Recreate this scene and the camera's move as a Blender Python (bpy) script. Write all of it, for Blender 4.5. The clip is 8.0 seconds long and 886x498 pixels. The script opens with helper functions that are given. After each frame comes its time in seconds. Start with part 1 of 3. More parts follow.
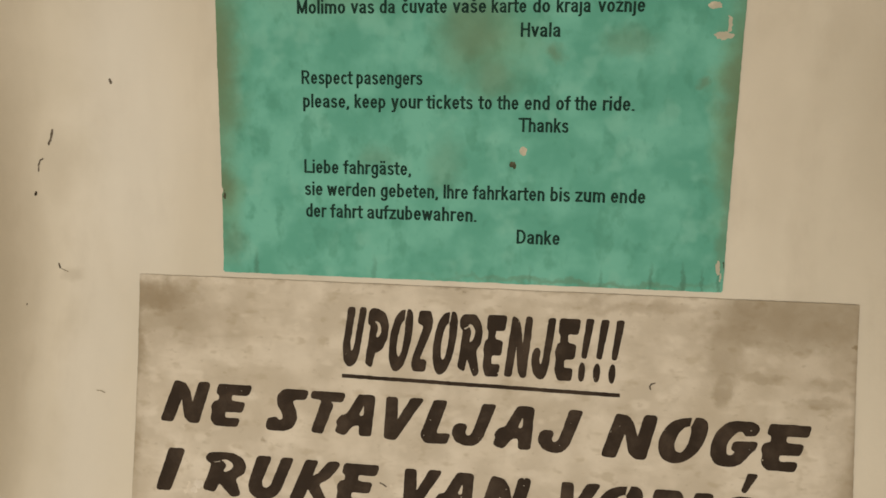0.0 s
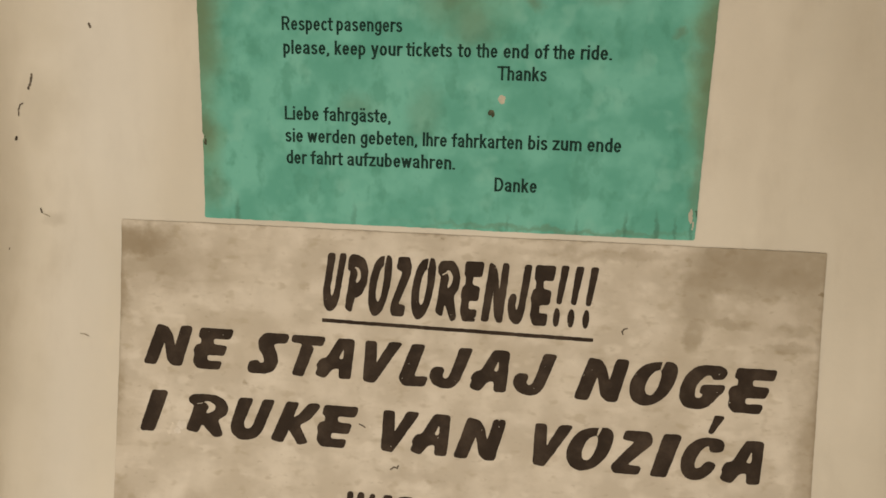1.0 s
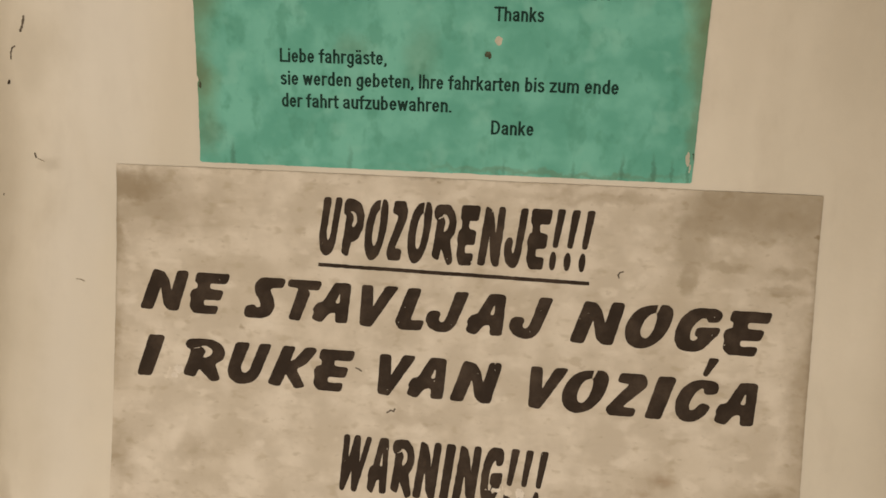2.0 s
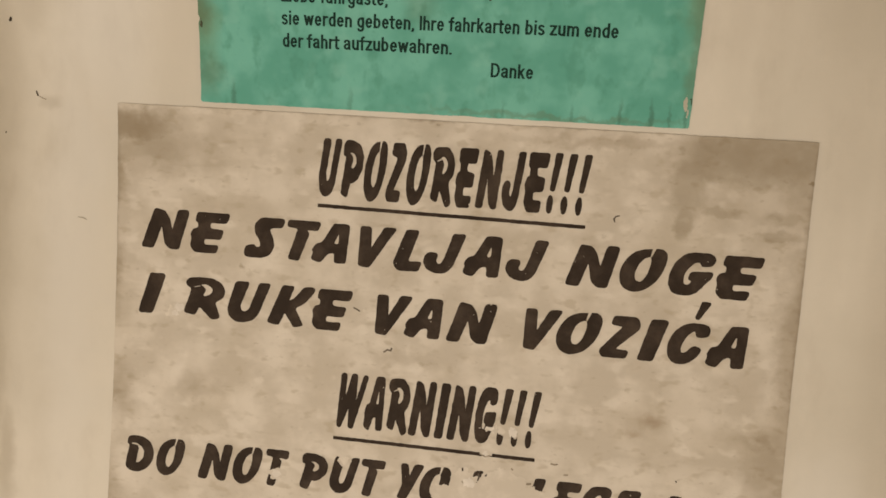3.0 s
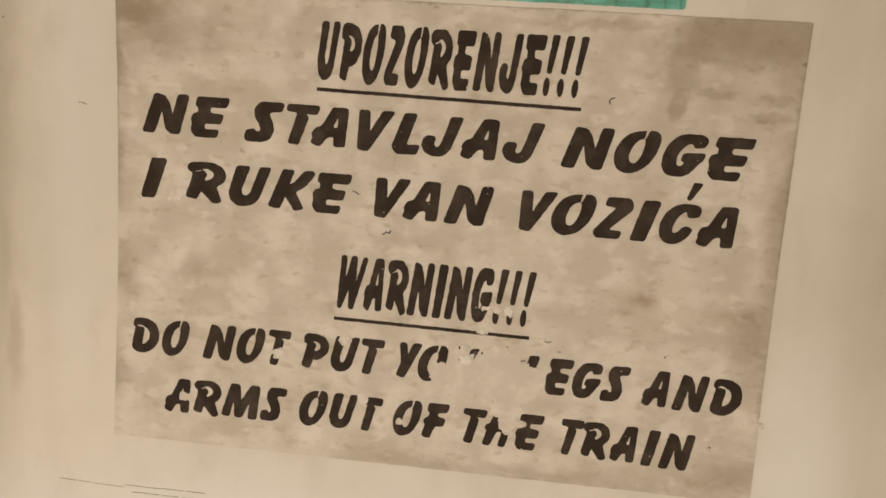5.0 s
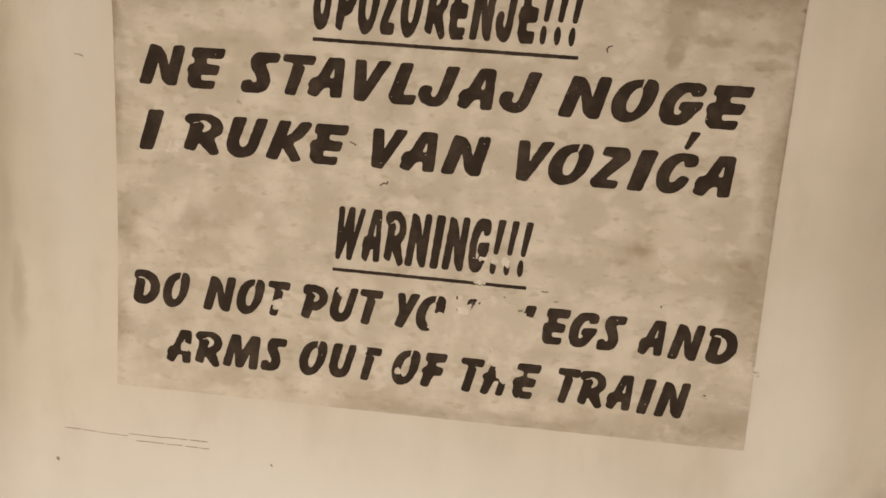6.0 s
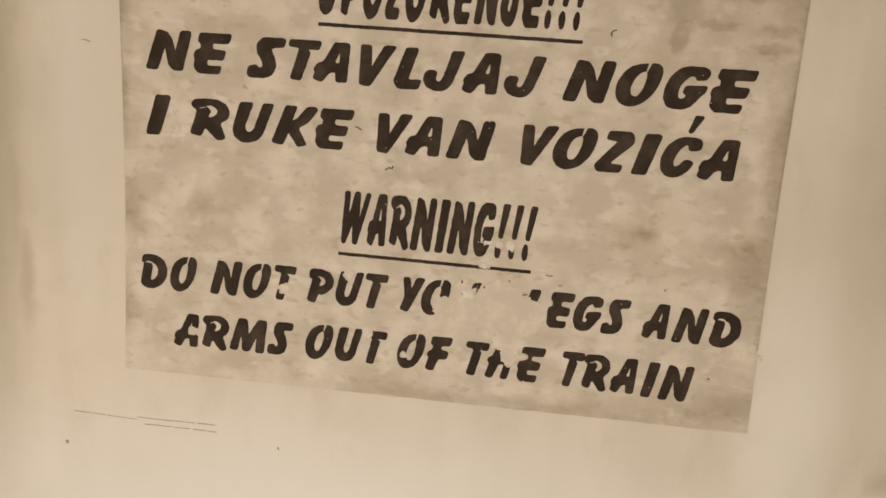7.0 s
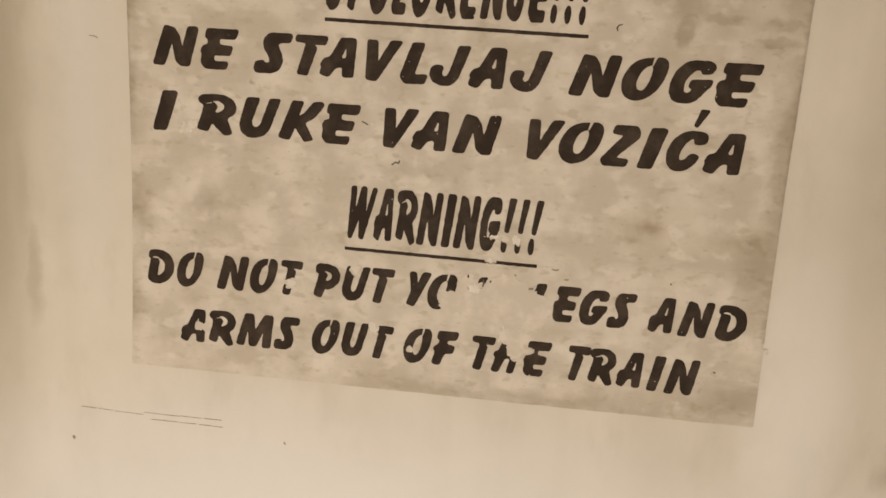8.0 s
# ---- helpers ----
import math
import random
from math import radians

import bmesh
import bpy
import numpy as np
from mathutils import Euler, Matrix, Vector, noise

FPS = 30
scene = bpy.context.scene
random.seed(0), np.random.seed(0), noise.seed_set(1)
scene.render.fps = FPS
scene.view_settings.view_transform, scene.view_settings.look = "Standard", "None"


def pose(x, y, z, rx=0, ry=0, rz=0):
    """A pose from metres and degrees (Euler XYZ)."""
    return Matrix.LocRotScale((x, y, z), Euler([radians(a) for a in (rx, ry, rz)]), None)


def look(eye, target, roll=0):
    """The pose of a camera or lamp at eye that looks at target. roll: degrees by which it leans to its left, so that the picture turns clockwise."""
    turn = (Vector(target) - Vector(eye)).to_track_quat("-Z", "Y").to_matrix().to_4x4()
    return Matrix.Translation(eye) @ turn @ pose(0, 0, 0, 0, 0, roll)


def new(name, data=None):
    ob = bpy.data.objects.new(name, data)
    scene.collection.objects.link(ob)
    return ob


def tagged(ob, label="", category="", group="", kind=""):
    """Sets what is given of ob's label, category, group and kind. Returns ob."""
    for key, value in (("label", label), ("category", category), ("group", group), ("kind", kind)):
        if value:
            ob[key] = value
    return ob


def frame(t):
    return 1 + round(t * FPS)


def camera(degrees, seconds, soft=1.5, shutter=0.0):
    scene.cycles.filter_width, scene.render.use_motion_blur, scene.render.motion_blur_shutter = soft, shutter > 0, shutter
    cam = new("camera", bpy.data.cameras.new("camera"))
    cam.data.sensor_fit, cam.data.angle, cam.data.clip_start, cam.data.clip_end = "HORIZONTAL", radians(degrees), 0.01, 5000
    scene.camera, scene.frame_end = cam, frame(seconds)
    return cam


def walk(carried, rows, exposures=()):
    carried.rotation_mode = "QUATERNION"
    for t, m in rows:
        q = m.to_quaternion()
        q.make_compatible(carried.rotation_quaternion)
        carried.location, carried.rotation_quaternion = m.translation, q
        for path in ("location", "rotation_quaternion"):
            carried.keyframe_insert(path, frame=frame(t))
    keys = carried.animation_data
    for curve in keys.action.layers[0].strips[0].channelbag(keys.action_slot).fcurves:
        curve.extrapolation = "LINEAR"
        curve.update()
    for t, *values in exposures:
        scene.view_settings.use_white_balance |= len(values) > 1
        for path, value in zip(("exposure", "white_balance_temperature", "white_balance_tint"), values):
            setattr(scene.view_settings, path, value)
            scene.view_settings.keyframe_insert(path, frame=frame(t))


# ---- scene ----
cam = camera(55.6, 8.0, soft=1.6)
PATH = [
    (0, (0.049, -0.491, 1.204), (-0.236, 1.488, 1.276), 2.4),
    (0.5, (0.053, -0.494, 1.197), (-0.216, 1.488, 1.239), 2.8),
    (1, (0.055, -0.498, 1.198), (-0.194, 1.486, 1.17), 2.8),
    (1.5, (0.056, -0.497, 1.192), (-0.188, 1.487, 1.123), 2.9),
    (1.7, (0.056, -0.496, 1.189), (-0.184, 1.488, 1.105), 2.8),
    (2.8, (0.058, -0.505, 1.164), (-0.176, 1.477, 1.036), 3.5),
    (3, (0.059, -0.504, 1.167), (-0.174, 1.475, 0.994), 3.7),
    (3.5, (0.059, -0.507, 1.158), (-0.166, 1.467, 0.936), 4.1),
    (4, (0.063, -0.521, 1.148), (-0.173, 1.447, 0.882), 4.2),
    (4.5, (0.062, -0.512, 1.141), (-0.164, 1.452, 0.835), 3.9),
    (4.7, (0.059, -0.517, 1.135), (-0.148, 1.45, 0.836), 4.0),
    (5.8, (0.061, -0.52, 1.138), (-0.134, 1.425, 0.711), 3.6),
    (6, (0.066, -0.521, 1.129), (-0.145, 1.425, 0.718), 3.6),
    (6.5, (0.067, -0.522, 1.126), (-0.147, 1.42, 0.699), 3.6),
    (7, (0.067, -0.525, 1.125), (-0.155, 1.415, 0.694), 3.5),
    (7.5, (0.065, -0.529, 1.122), (-0.163, 1.412, 0.697), 3.5),
    (8, (0.064, -0.528, 1.12), (-0.16, 1.413, 0.695), 3.4),
]
EXPOSURES = [(0.0, -0.10, 6400, 5), (1.5, -0.12, 6540, 8), (3.5, -0.14, 6540, 10), (4.5, -0.16, 6500, 10.5), (6.0, -0.15, 6480, 10.5), (8.0, -0.13, 6460, 10.5)]
walk(cam, [(t, look(eye, target, roll)) for t, eye, target, roll in PATH], EXPOSURES)

# ---------------------------------------------------------------- light
world = bpy.data.worlds.new("world")
world.use_nodes = True
world.node_tree.nodes["Background"].inputs[0].default_value = (1.0, 0.88, 0.74, 1)
world.node_tree.nodes["Background"].inputs[1].default_value = 0.15
scene.world = world

# warm area lamp added behind the camera, at a made-up opening opposite
lamp_data = bpy.data.lights.new("added_light", "AREA")
lamp_data.shape, lamp_data.size, lamp_data.size_y = "RECTANGLE", 0.7, 0.5
lamp_data.energy, lamp_data.color = 14.6, (1.0, 0.905, 0.82)
lamp = new("added_light", lamp_data)
lamp.matrix_world = look((-0.16, -1.38, 0.72), (-0.16, 0.0, 0.80))

# ---------------------------------------------------------------- materials


class Nodes:
    """A small builder for node materials."""

    def __init__(self, name, rough=0.6, specular=0.35):
        self.m = bpy.data.materials.new(name)
        self.m.use_nodes = True
        self.t = self.m.node_tree
        self.bsdf = self.t.nodes["Principled BSDF"]
        self.bsdf.inputs["Roughness"].default_value = rough
        self.bsdf.inputs["Specular IOR Level"].default_value = specular
        self.co = self.t.nodes.new("ShaderNodeTexCoord").outputs["Object"]

    def put(self, socket, value):
        if hasattr(value, "is_output"):
            self.t.links.new(value, socket)
        else:
            socket.default_value = value

    def math(self, op, a, b=0.0):
        n = self.t.nodes.new("ShaderNodeMath")
        n.operation = op
        self.put(n.inputs[0], a)
        self.put(n.inputs[1], b)
        return n.outputs[0]

    def vec(self, op, a, b=(0, 0, 0)):
        n = self.t.nodes.new("ShaderNodeVectorMath")
        n.operation = op
        self.put(n.inputs[0], a)
        self.put(n.inputs[1], b)
        return n.outputs["Value"] if op == "LENGTH" else n.outputs["Vector"]

    def noise(self, scale, detail=4.0, rough=0.55, stretch=(1, 1, 1), shift=(0, 0, 0), colour=False):
        n = self.t.nodes.new("ShaderNodeTexNoise")
        self.put(n.inputs["Vector"], self.vec("ADD", self.vec("MULTIPLY", self.co, stretch), shift))
        n.inputs["Scale"].default_value = scale
        n.inputs["Detail"].default_value = detail
        n.inputs["Roughness"].default_value = rough
        return n.outputs["Color"] if colour else n.outputs["Fac"]

    def span(self, v, a, b, lo=0.0, hi=1.0):
        n = self.t.nodes.new("ShaderNodeMapRange")
        n.interpolation_type = "SMOOTHSTEP"
        self.put(n.inputs["Value"], v)
        for key, x in (("From Min", a), ("From Max", b), ("To Min", lo), ("To Max", hi)):
            n.inputs[key].default_value = x
        return n.outputs["Result"]

    def mix(self, fac, a, b):
        n = self.t.nodes.new("ShaderNodeMix")
        n.data_type = "RGBA"
        self.put(n.inputs["Factor"], fac)
        self.put(n.inputs["A"], (*a, 1) if isinstance(a, tuple) else a)
        self.put(n.inputs["B"], (*b, 1) if isinstance(b, tuple) else b)
        return n.outputs["Result"]

    def blobs(self, spots, warp=0.02, scale=60.0, inner=0.2):
        """A soft mask of spots: (x, z, half width, half height, strength), metres, with ragged borders."""
        shift = self.vec("SUBTRACT", self.noise(scale, 4, 0.6, colour=True), (0.5, 0.5, 0.5))
        place = self.vec("ADD", self.co, self.vec("MULTIPLY", shift, (warp, 0, warp)))
        total = 0.0
        for x, z, rx, rz, amount in spots:
            d = self.vec("LENGTH", self.vec("MULTIPLY", self.vec("SUBTRACT", place, (x, 0, z)), (1 / rx, 0, 1 / rz)))
            total = self.math("MAXIMUM", total, self.span(d, 1.3, inner, 0.0, amount))
        return total

    def bump(self, height, strength, distance):
        n = self.t.nodes.new("ShaderNodeBump")
        n.inputs["Strength"].default_value = strength
        n.inputs["Distance"].default_value = distance
        self.put(n.inputs["Height"], height)
        self.put(self.bsdf.inputs["Normal"], n.outputs[0])

    def colour(self, c):
        self.put(self.bsdf.inputs["Base Color"], (*c, 1) if isinstance(c, tuple) else c)
        return self.m


def wall_paint():
    n = Nodes("cream_wall_paint", 0.6, 0.25)
    c = n.mix(n.span(n.noise(7, 5, 0.6), 0.3, 0.7), (0.63, 0.572, 0.462), (0.705, 0.640, 0.525))
    c = n.mix(n.math("MULTIPLY", n.span(n.noise(26, 5, 0.6, (1, 1, 0.45), (3, 0, 1)), 0.5, 0.72), 0.28), c, (0.47, 0.405, 0.31))
    c = n.mix(n.math("MULTIPLY", n.span(n.noise(24, 3, 0.5, (1, 1, 0.10), (6, 0, 3)), 0.42, 0.72), 0.24), c, (0.49, 0.425, 0.325))
    # painted-in light at the wall's foot, and paler strips beside the notices
    painted_light = n.blobs([(-0.06, 0.78, 0.38, 0.115, 0.9), (0.22, 0.80, 0.16, 0.08, 0.55), (0.235, 0.90, 0.035, 0.12, 0.5), (-0.215, 1.30, 0.04, 0.14, 0.4), (-0.238, 1.12, 0.022, 0.20, 0.3)], 0.05, 14)
    c = n.mix(painted_light, c, (0.79, 0.755, 0.685))
    # dirt smears, plus broad blobs that paint shade past the ridge and at right
    grime_and_shade = n.blobs([(-0.296, 1.03, 0.018, 0.10, 0.5), (-0.284, 0.965, 0.011, 0.05, 0.5), (-0.30, 1.22, 0.025, 0.10, 0.35),
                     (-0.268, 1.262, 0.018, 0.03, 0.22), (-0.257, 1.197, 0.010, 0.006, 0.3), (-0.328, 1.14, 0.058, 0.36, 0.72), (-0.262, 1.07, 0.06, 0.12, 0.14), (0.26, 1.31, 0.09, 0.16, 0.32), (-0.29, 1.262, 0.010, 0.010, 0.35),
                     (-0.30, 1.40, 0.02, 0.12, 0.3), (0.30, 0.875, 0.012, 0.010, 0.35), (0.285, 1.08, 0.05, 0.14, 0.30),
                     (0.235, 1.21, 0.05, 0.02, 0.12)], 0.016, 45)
    c = n.mix(grime_and_shade, c, (0.36, 0.30, 0.21))
    n.bump(n.math("ADD", n.math("MULTIPLY", n.noise(320, 3), 0.25), n.noise(40, 3)), 0.25, 0.0012)
    return n.colour(c)


def plain_paint(name, dark, light):
    n = Nodes(name, 0.6, 0.3)
    n.bump(n.noise(150, 3), 0.2, 0.001)
    return n.colour(n.mix(n.noise(9, 5), dark, light))


def white_paper():
    n = Nodes("stained_white_print", 0.65, 0.2)
    c = n.mix(n.span(n.noise(36, 3, 0.5, (1, 1, 1.15)), 0.36, 0.66), (0.535, 0.467, 0.366), (0.665, 0.592, 0.482))
    c = n.mix(n.math("MULTIPLY", n.span(n.noise(17, 3, 0.5, (1, 1, 1.2), (5, 0, 2)), 0.46, 0.68), 0.28), c, (0.445, 0.372, 0.262))
    c = n.mix(n.math("MULTIPLY", n.span(n.noise(72, 2, 0.5, (0.8, 1, 1.2), (1, 0, 8)), 0.55, 0.70), 0.55), c, (0.715, 0.642, 0.53))
    c = n.mix(n.math("MULTIPLY", n.span(n.noise(105, 2, 0.5, (0.8, 1, 1.3), (4, 0, 4)), 0.56, 0.72), 0.50), c, (0.415, 0.345, 0.24))
    c = n.mix(n.math("MULTIPLY", n.span(n.noise(60, 4, 0.55, (0.45, 1, 2.0), (7, 0, 9)), 0.54, 0.70), 0.20), c, (0.42, 0.35, 0.25))
    c = n.mix(n.math("MULTIPLY", n.span(n.noise(190, 3, 0.55, (0.8, 1, 1.4), (2, 0, 6)), 0.62, 0.74), 0.34), c, (0.36, 0.295, 0.205))
    c = n.mix(n.math("MULTIPLY", n.span(n.noise(420, 3, 0.6), 0.56, 0.74), 0.12), c, (0.40, 0.33, 0.24))
    worn = n.blobs([(-0.19, 0.012, 0.05, 0.010, 0.35), (-0.10, 0.003, 0.08, 0.006, 0.35), (0.203, 0.055, 0.010, 0.007, 0.8)], 0.03, 60)
    c = n.mix(worn, c, (0.70, 0.625, 0.505))
    stains = n.blobs([(-0.205, 0.283, 0.040, 0.014, 0.75), (-0.19, 0.268, 0.05, 0.02, 0.4), (-0.211, 0.255, 0.010, 0.02, 0.6),
                      (0.172, 0.285, 0.050, 0.018, 0.30), (0.190, 0.262, 0.040, 0.030, 0.22), (0.205, 0.262, 0.014, 0.030, 0.35),
                      (0.209, 0.17, 0.013, 0.075, 0.5), (0.09, 0.289, 0.06, 0.004, 0.3),
                      (0.212, 0.075, 0.006, 0.022, 0.5), (0.126, 0.125, 0.016, 0.010, 0.2),
                      (0.195, 0.12, 0.018, 0.007, 0.4), (-0.212, 0.19, 0.009, 0.03, 0.5)], 0.022, 70)
    c = n.mix(stains, c, (0.24, 0.178, 0.098))
    stains = n.blobs([(0.198, 0.10, 0.014, 0.03, 0.4), (-0.205, 0.115, 0.014, 0.02, 0.4),
                      (-0.212, 0.045, 0.012, 0.025, 0.4), (-0.124, 0.199, 0.003, 0.003, 0.55), (0.183, 0.035, 0.003, 0.002, 0.3),
                      (0.19, 0.02, 0.03, 0.016, 0.4), (0.05, 0.004, 0.15, 0.008, 0.3), (-0.15, 0.12, 0.02, 0.008, 0.3),
                      (-0.02, 0.15, 0.03, 0.006, 0.25), (0.176, 0.021, 0.004, 0.004, 0.5)], 0.022, 70)
    c = n.mix(stains, c, (0.24, 0.178, 0.098))
    damp = n.blobs([(0.174, 0.286, 0.042, 0.016, 0.42), (0.150, 0.277, 0.022, 0.007, 0.40), (0.141, 0.266, 0.010, 0.022, 0.36), (0.200, 0.288, 0.018, 0.014, 0.40),
                    (0.140, 0.247, 0.006, 0.012, 0.42), (0.155, 0.292, 0.012, 0.007, 0.5), (0.194, 0.241, 0.014, 0.003, 0.28), (0.195, 0.251, 0.010, 0.005, 0.28), (0.176, 0.275, 0.030, 0.008, 0.34),
                    (0.2092, 0.272, 0.0016, 0.0018, 0.7), (0.160, 0.253, 0.012, 0.003, 0.25)], 0.012, 90, 0.6)
    c = n.mix(damp, c, (0.20, 0.145, 0.07))
    rust = n.blobs([(0.131, 0.126, 0.008, 0.005, 0.35), (0.121, 0.118, 0.006, 0.003, 0.35), (0.062, 0.170, 0.006, 0.003, 0.3)], 0.012, 90)
    c = n.mix(rust, c, (0.25, 0.155, 0.075))
    # edge dirt; the line along the top also paints in its thin shadow
    rim = n.blobs([(0.2125, 0.20, 0.0045, 0.11, 0.75), (0.2145, 0.02, 0.003, 0.05, 0.45), (-0.2125, 0.21, 0.0045, 0.10, 0.75), (-0.2145, 0.06, 0.003, 0.06, 0.35),
                   (0.0, 0.2985, 0.22, 0.0028, 0.6), (0.12, -0.002, 0.10, 0.003, 0.45)], 0.006, 120)
    c = n.mix(rim, c, (0.22, 0.17, 0.11))
    n.bump(n.math("ADD", n.math("MULTIPLY", n.noise(500, 3), 0.3), n.noise(75, 4)), 0.3, 0.0008)
    return n.colour(c)


def green_paper():
    n = Nodes("mottled_green_print", 0.65, 0.2)
    c = n.mix(n.span(n.noise(42, 3, 0.5), 0.36, 0.66), (0.108, 0.362, 0.270), (0.168, 0.468, 0.362))
    c = n.mix(n.math("MULTIPLY", n.span(n.noise(85, 3, 0.5, (1, 1, 0.7), (2, 0, 7)), 0.54, 0.70), 0.55), c, (0.078, 0.285, 0.20))
    c = n.mix(n.math("MULTIPLY", n.span(n.noise(58, 2, 0.5, (1, 1, 1), (9, 0, 3)), 0.54, 0.70), 0.5), c, (0.215, 0.51, 0.40))
    c = n.mix(n.math("MULTIPLY", n.span(n.noise(210, 2, 0.5, (1, 1, 0.7), (3, 0, 1)), 0.62, 0.74), 0.16), c, (0.07, 0.24, 0.165))
    olive = n.blobs([(-0.158, 0.12, 0.020, 0.075, 0.75), (-0.155, 0.045, 0.014, 0.03, 0.6), (0.140, 0.10, 0.014, 0.08, 0.75), (-0.09, 0.165, 0.05, 0.025, 0.4), (0.006, 0.135, 0.035, 0.03, 0.5)], 0.03, 45, 0.0)
    c = n.mix(olive, c, (0.165, 0.295, 0.165))
    stains = n.blobs([(-0.007, 0.142, 0.022, 0.028, 0.5), (0.006, 0.115, 0.016, 0.014, 0.4), (0.0405, 0.129, 0.008, 0.007, 0.5),
                      (0.08, 0.134, 0.016, 0.010, 0.35), (-0.160, 0.125, 0.016, 0.07, 0.65), (-0.156, 0.052, 0.012, 0.017, 0.7),
                      (-0.150, 0.016, 0.01, 0.014, 0.35), (0.142, 0.10, 0.012, 0.06, 0.65), (0.140, 0.04, 0.006, 0.05, 0.4),
                      (0.1206, 0.114, 0.006, 0.004, 0.5), (0.146, 0.17, 0.012, 0.03, 0.6), (-0.09, 0.175, 0.03, 0.02, 0.3),
                      (0.06, 0.001, 0.09, 0.002, 0.4), (-0.06, 0.07, 0.012, 0.008, 0.3), (-0.02, 0.065, 0.012, 0.02, 0.25)], 0.02, 60)
    c = n.mix(stains, c, (0.13, 0.17, 0.085))
    foot = n.blobs([(-0.135, 0.003, 0.002, 0.010, 0.50), (-0.062, 0.003, 0.002, 0.010, 0.34), (0.098, 0.004, 0.0015, 0.010, 0.50), (0.116, 0.003, 0.0018, 0.012, 0.56),
                    (0.126, 0.002, 0.0012, 0.010, 0.43), (0.070, 0.002, 0.0012, 0.008, 0.37), (0.03, 0.002, 0.0012, 0.007, 0.31), (0.135, 0.004, 0.0012, 0.010, 0.50)], 0.006, 200)
    c = n.mix(foot, c, (0.06, 0.15, 0.095))
    n.bump(n.math("ADD", n.math("MULTIPLY", n.noise(500, 3), 0.3), n.noise(80, 4)), 0.3, 0.0008)
    return n.colour(c)


def ink(name, dark, light, scale):
    n = Nodes(name, 0.75, 0.12)
    return n.colour(n.mix(n.span(n.noise(scale, 5, 0.65), 0.4, 0.75), dark, light))


WALL, PAPER, GREEN = wall_paint(), white_paper(), green_paper()
BLACK = ink("brush_black_print", (0.033, 0.0225, 0.0152), (0.072, 0.051, 0.036), 48)
GREEN_BLACK = ink("small_black_print", (0.009, 0.030, 0.021), (0.02, 0.055, 0.04), 200)
TORN = ink("bare_paper_core", (0.585, 0.515, 0.412), (0.715, 0.638, 0.525), 60)
FLAKE = ink("clean_paper_core", (0.66, 0.595, 0.50), (0.80, 0.73, 0.63), 120)
PALE = ink("pale_paper_fleck", (0.46, 0.43, 0.33), (0.66, 0.58, 0.45), 140)
MARK = ink("dark_grime_mark", (0.05, 0.038, 0.027), (0.14, 0.115, 0.085), 300)
OLIVE = ink("olive_grime_mark", (0.045, 0.055, 0.032), (0.13, 0.13, 0.08), 260)
SCUFF = ink("grey_brown_scuff", (0.10, 0.08, 0.06), (0.24, 0.20, 0.15), 260)
SMEAR = ink("brown_grime_mark", (0.27, 0.22, 0.155), (0.44, 0.375, 0.285), 200)
FLOOR = plain_paint("grey_floor_paint", (0.22, 0.19, 0.15), (0.30, 0.26, 0.21))
CEILING = plain_paint("cream_ceiling_paint", (0.66, 0.60, 0.50), (0.72, 0.66, 0.55))

# ---------------------------------------------------------------- mesh helpers


def lean_in(z):
    """The panel leans into the room above the lower notice, past a soft bend."""
    w = (z - 1.207) / 0.012
    return -0.20 * 0.012 * (math.log1p(math.exp(w)) if w < 30 else w)


def wall_y(x, z):
    """The face of the panel: flat across the notices, with a soft ridge past which it turns away."""
    ridge = -0.2745 + 0.006 * math.sin(9.0 * z - 4.6)
    u = (ridge - x) / 0.007
    fall = 0.007 * (math.log1p(math.exp(u)) if u < 30 else u)
    k = min(1.0, max(0.0, (z - 0.885) / 0.08))
    fall *= k * k * (3 - 2 * k)
    crease = (x + 0.272 + 0.24 * (z - 0.925)) / 0.007
    fall += 0.004 * math.exp(-crease * crease) * (max(0.0, 1 - abs(z - 0.985) / 0.085)) ** 0.7
    lip = -0.0010 * math.exp(-((x - ridge) / 0.010) ** 2)
    v = (x - 0.262) / 0.012
    far = 0.012 * (math.log1p(math.exp(v)) if v < 30 else v)
    wave = 0.0012 * noise.noise((x * 5, 0.3, z * 4)) if abs(x) > 0.225 else 0.0
    return 0.0002 + lean_in(z) + 0.34 * fall + lip + 0.20 * far + wave


def paper_y(x, z):
    """The gentle cockle of paper glued to the wall."""
    return -0.0007 + lean_in(z) + 0.0003 * noise.noise((x * 16, 1.7, z * 16)) + 0.00012 * noise.noise((x * 55, 4.1, z * 55))


def mesh_object(name, verts, faces, material, parent=None, label=""):
    me = bpy.data.meshes.new(name)
    me.from_pydata(verts, [], faces)
    me.materials.append(material)
    ob = new(name, me)
    if parent:
        ob.parent = parent
    if label:
        tagged(ob, label)
    return ob


def grid_noise(X, Z, scale, seed):
    flat = [noise.noise((x * scale, seed, z * scale)) for x, z in zip(X.ravel(), Z.ravel())]
    return np.array(flat).reshape(X.shape)


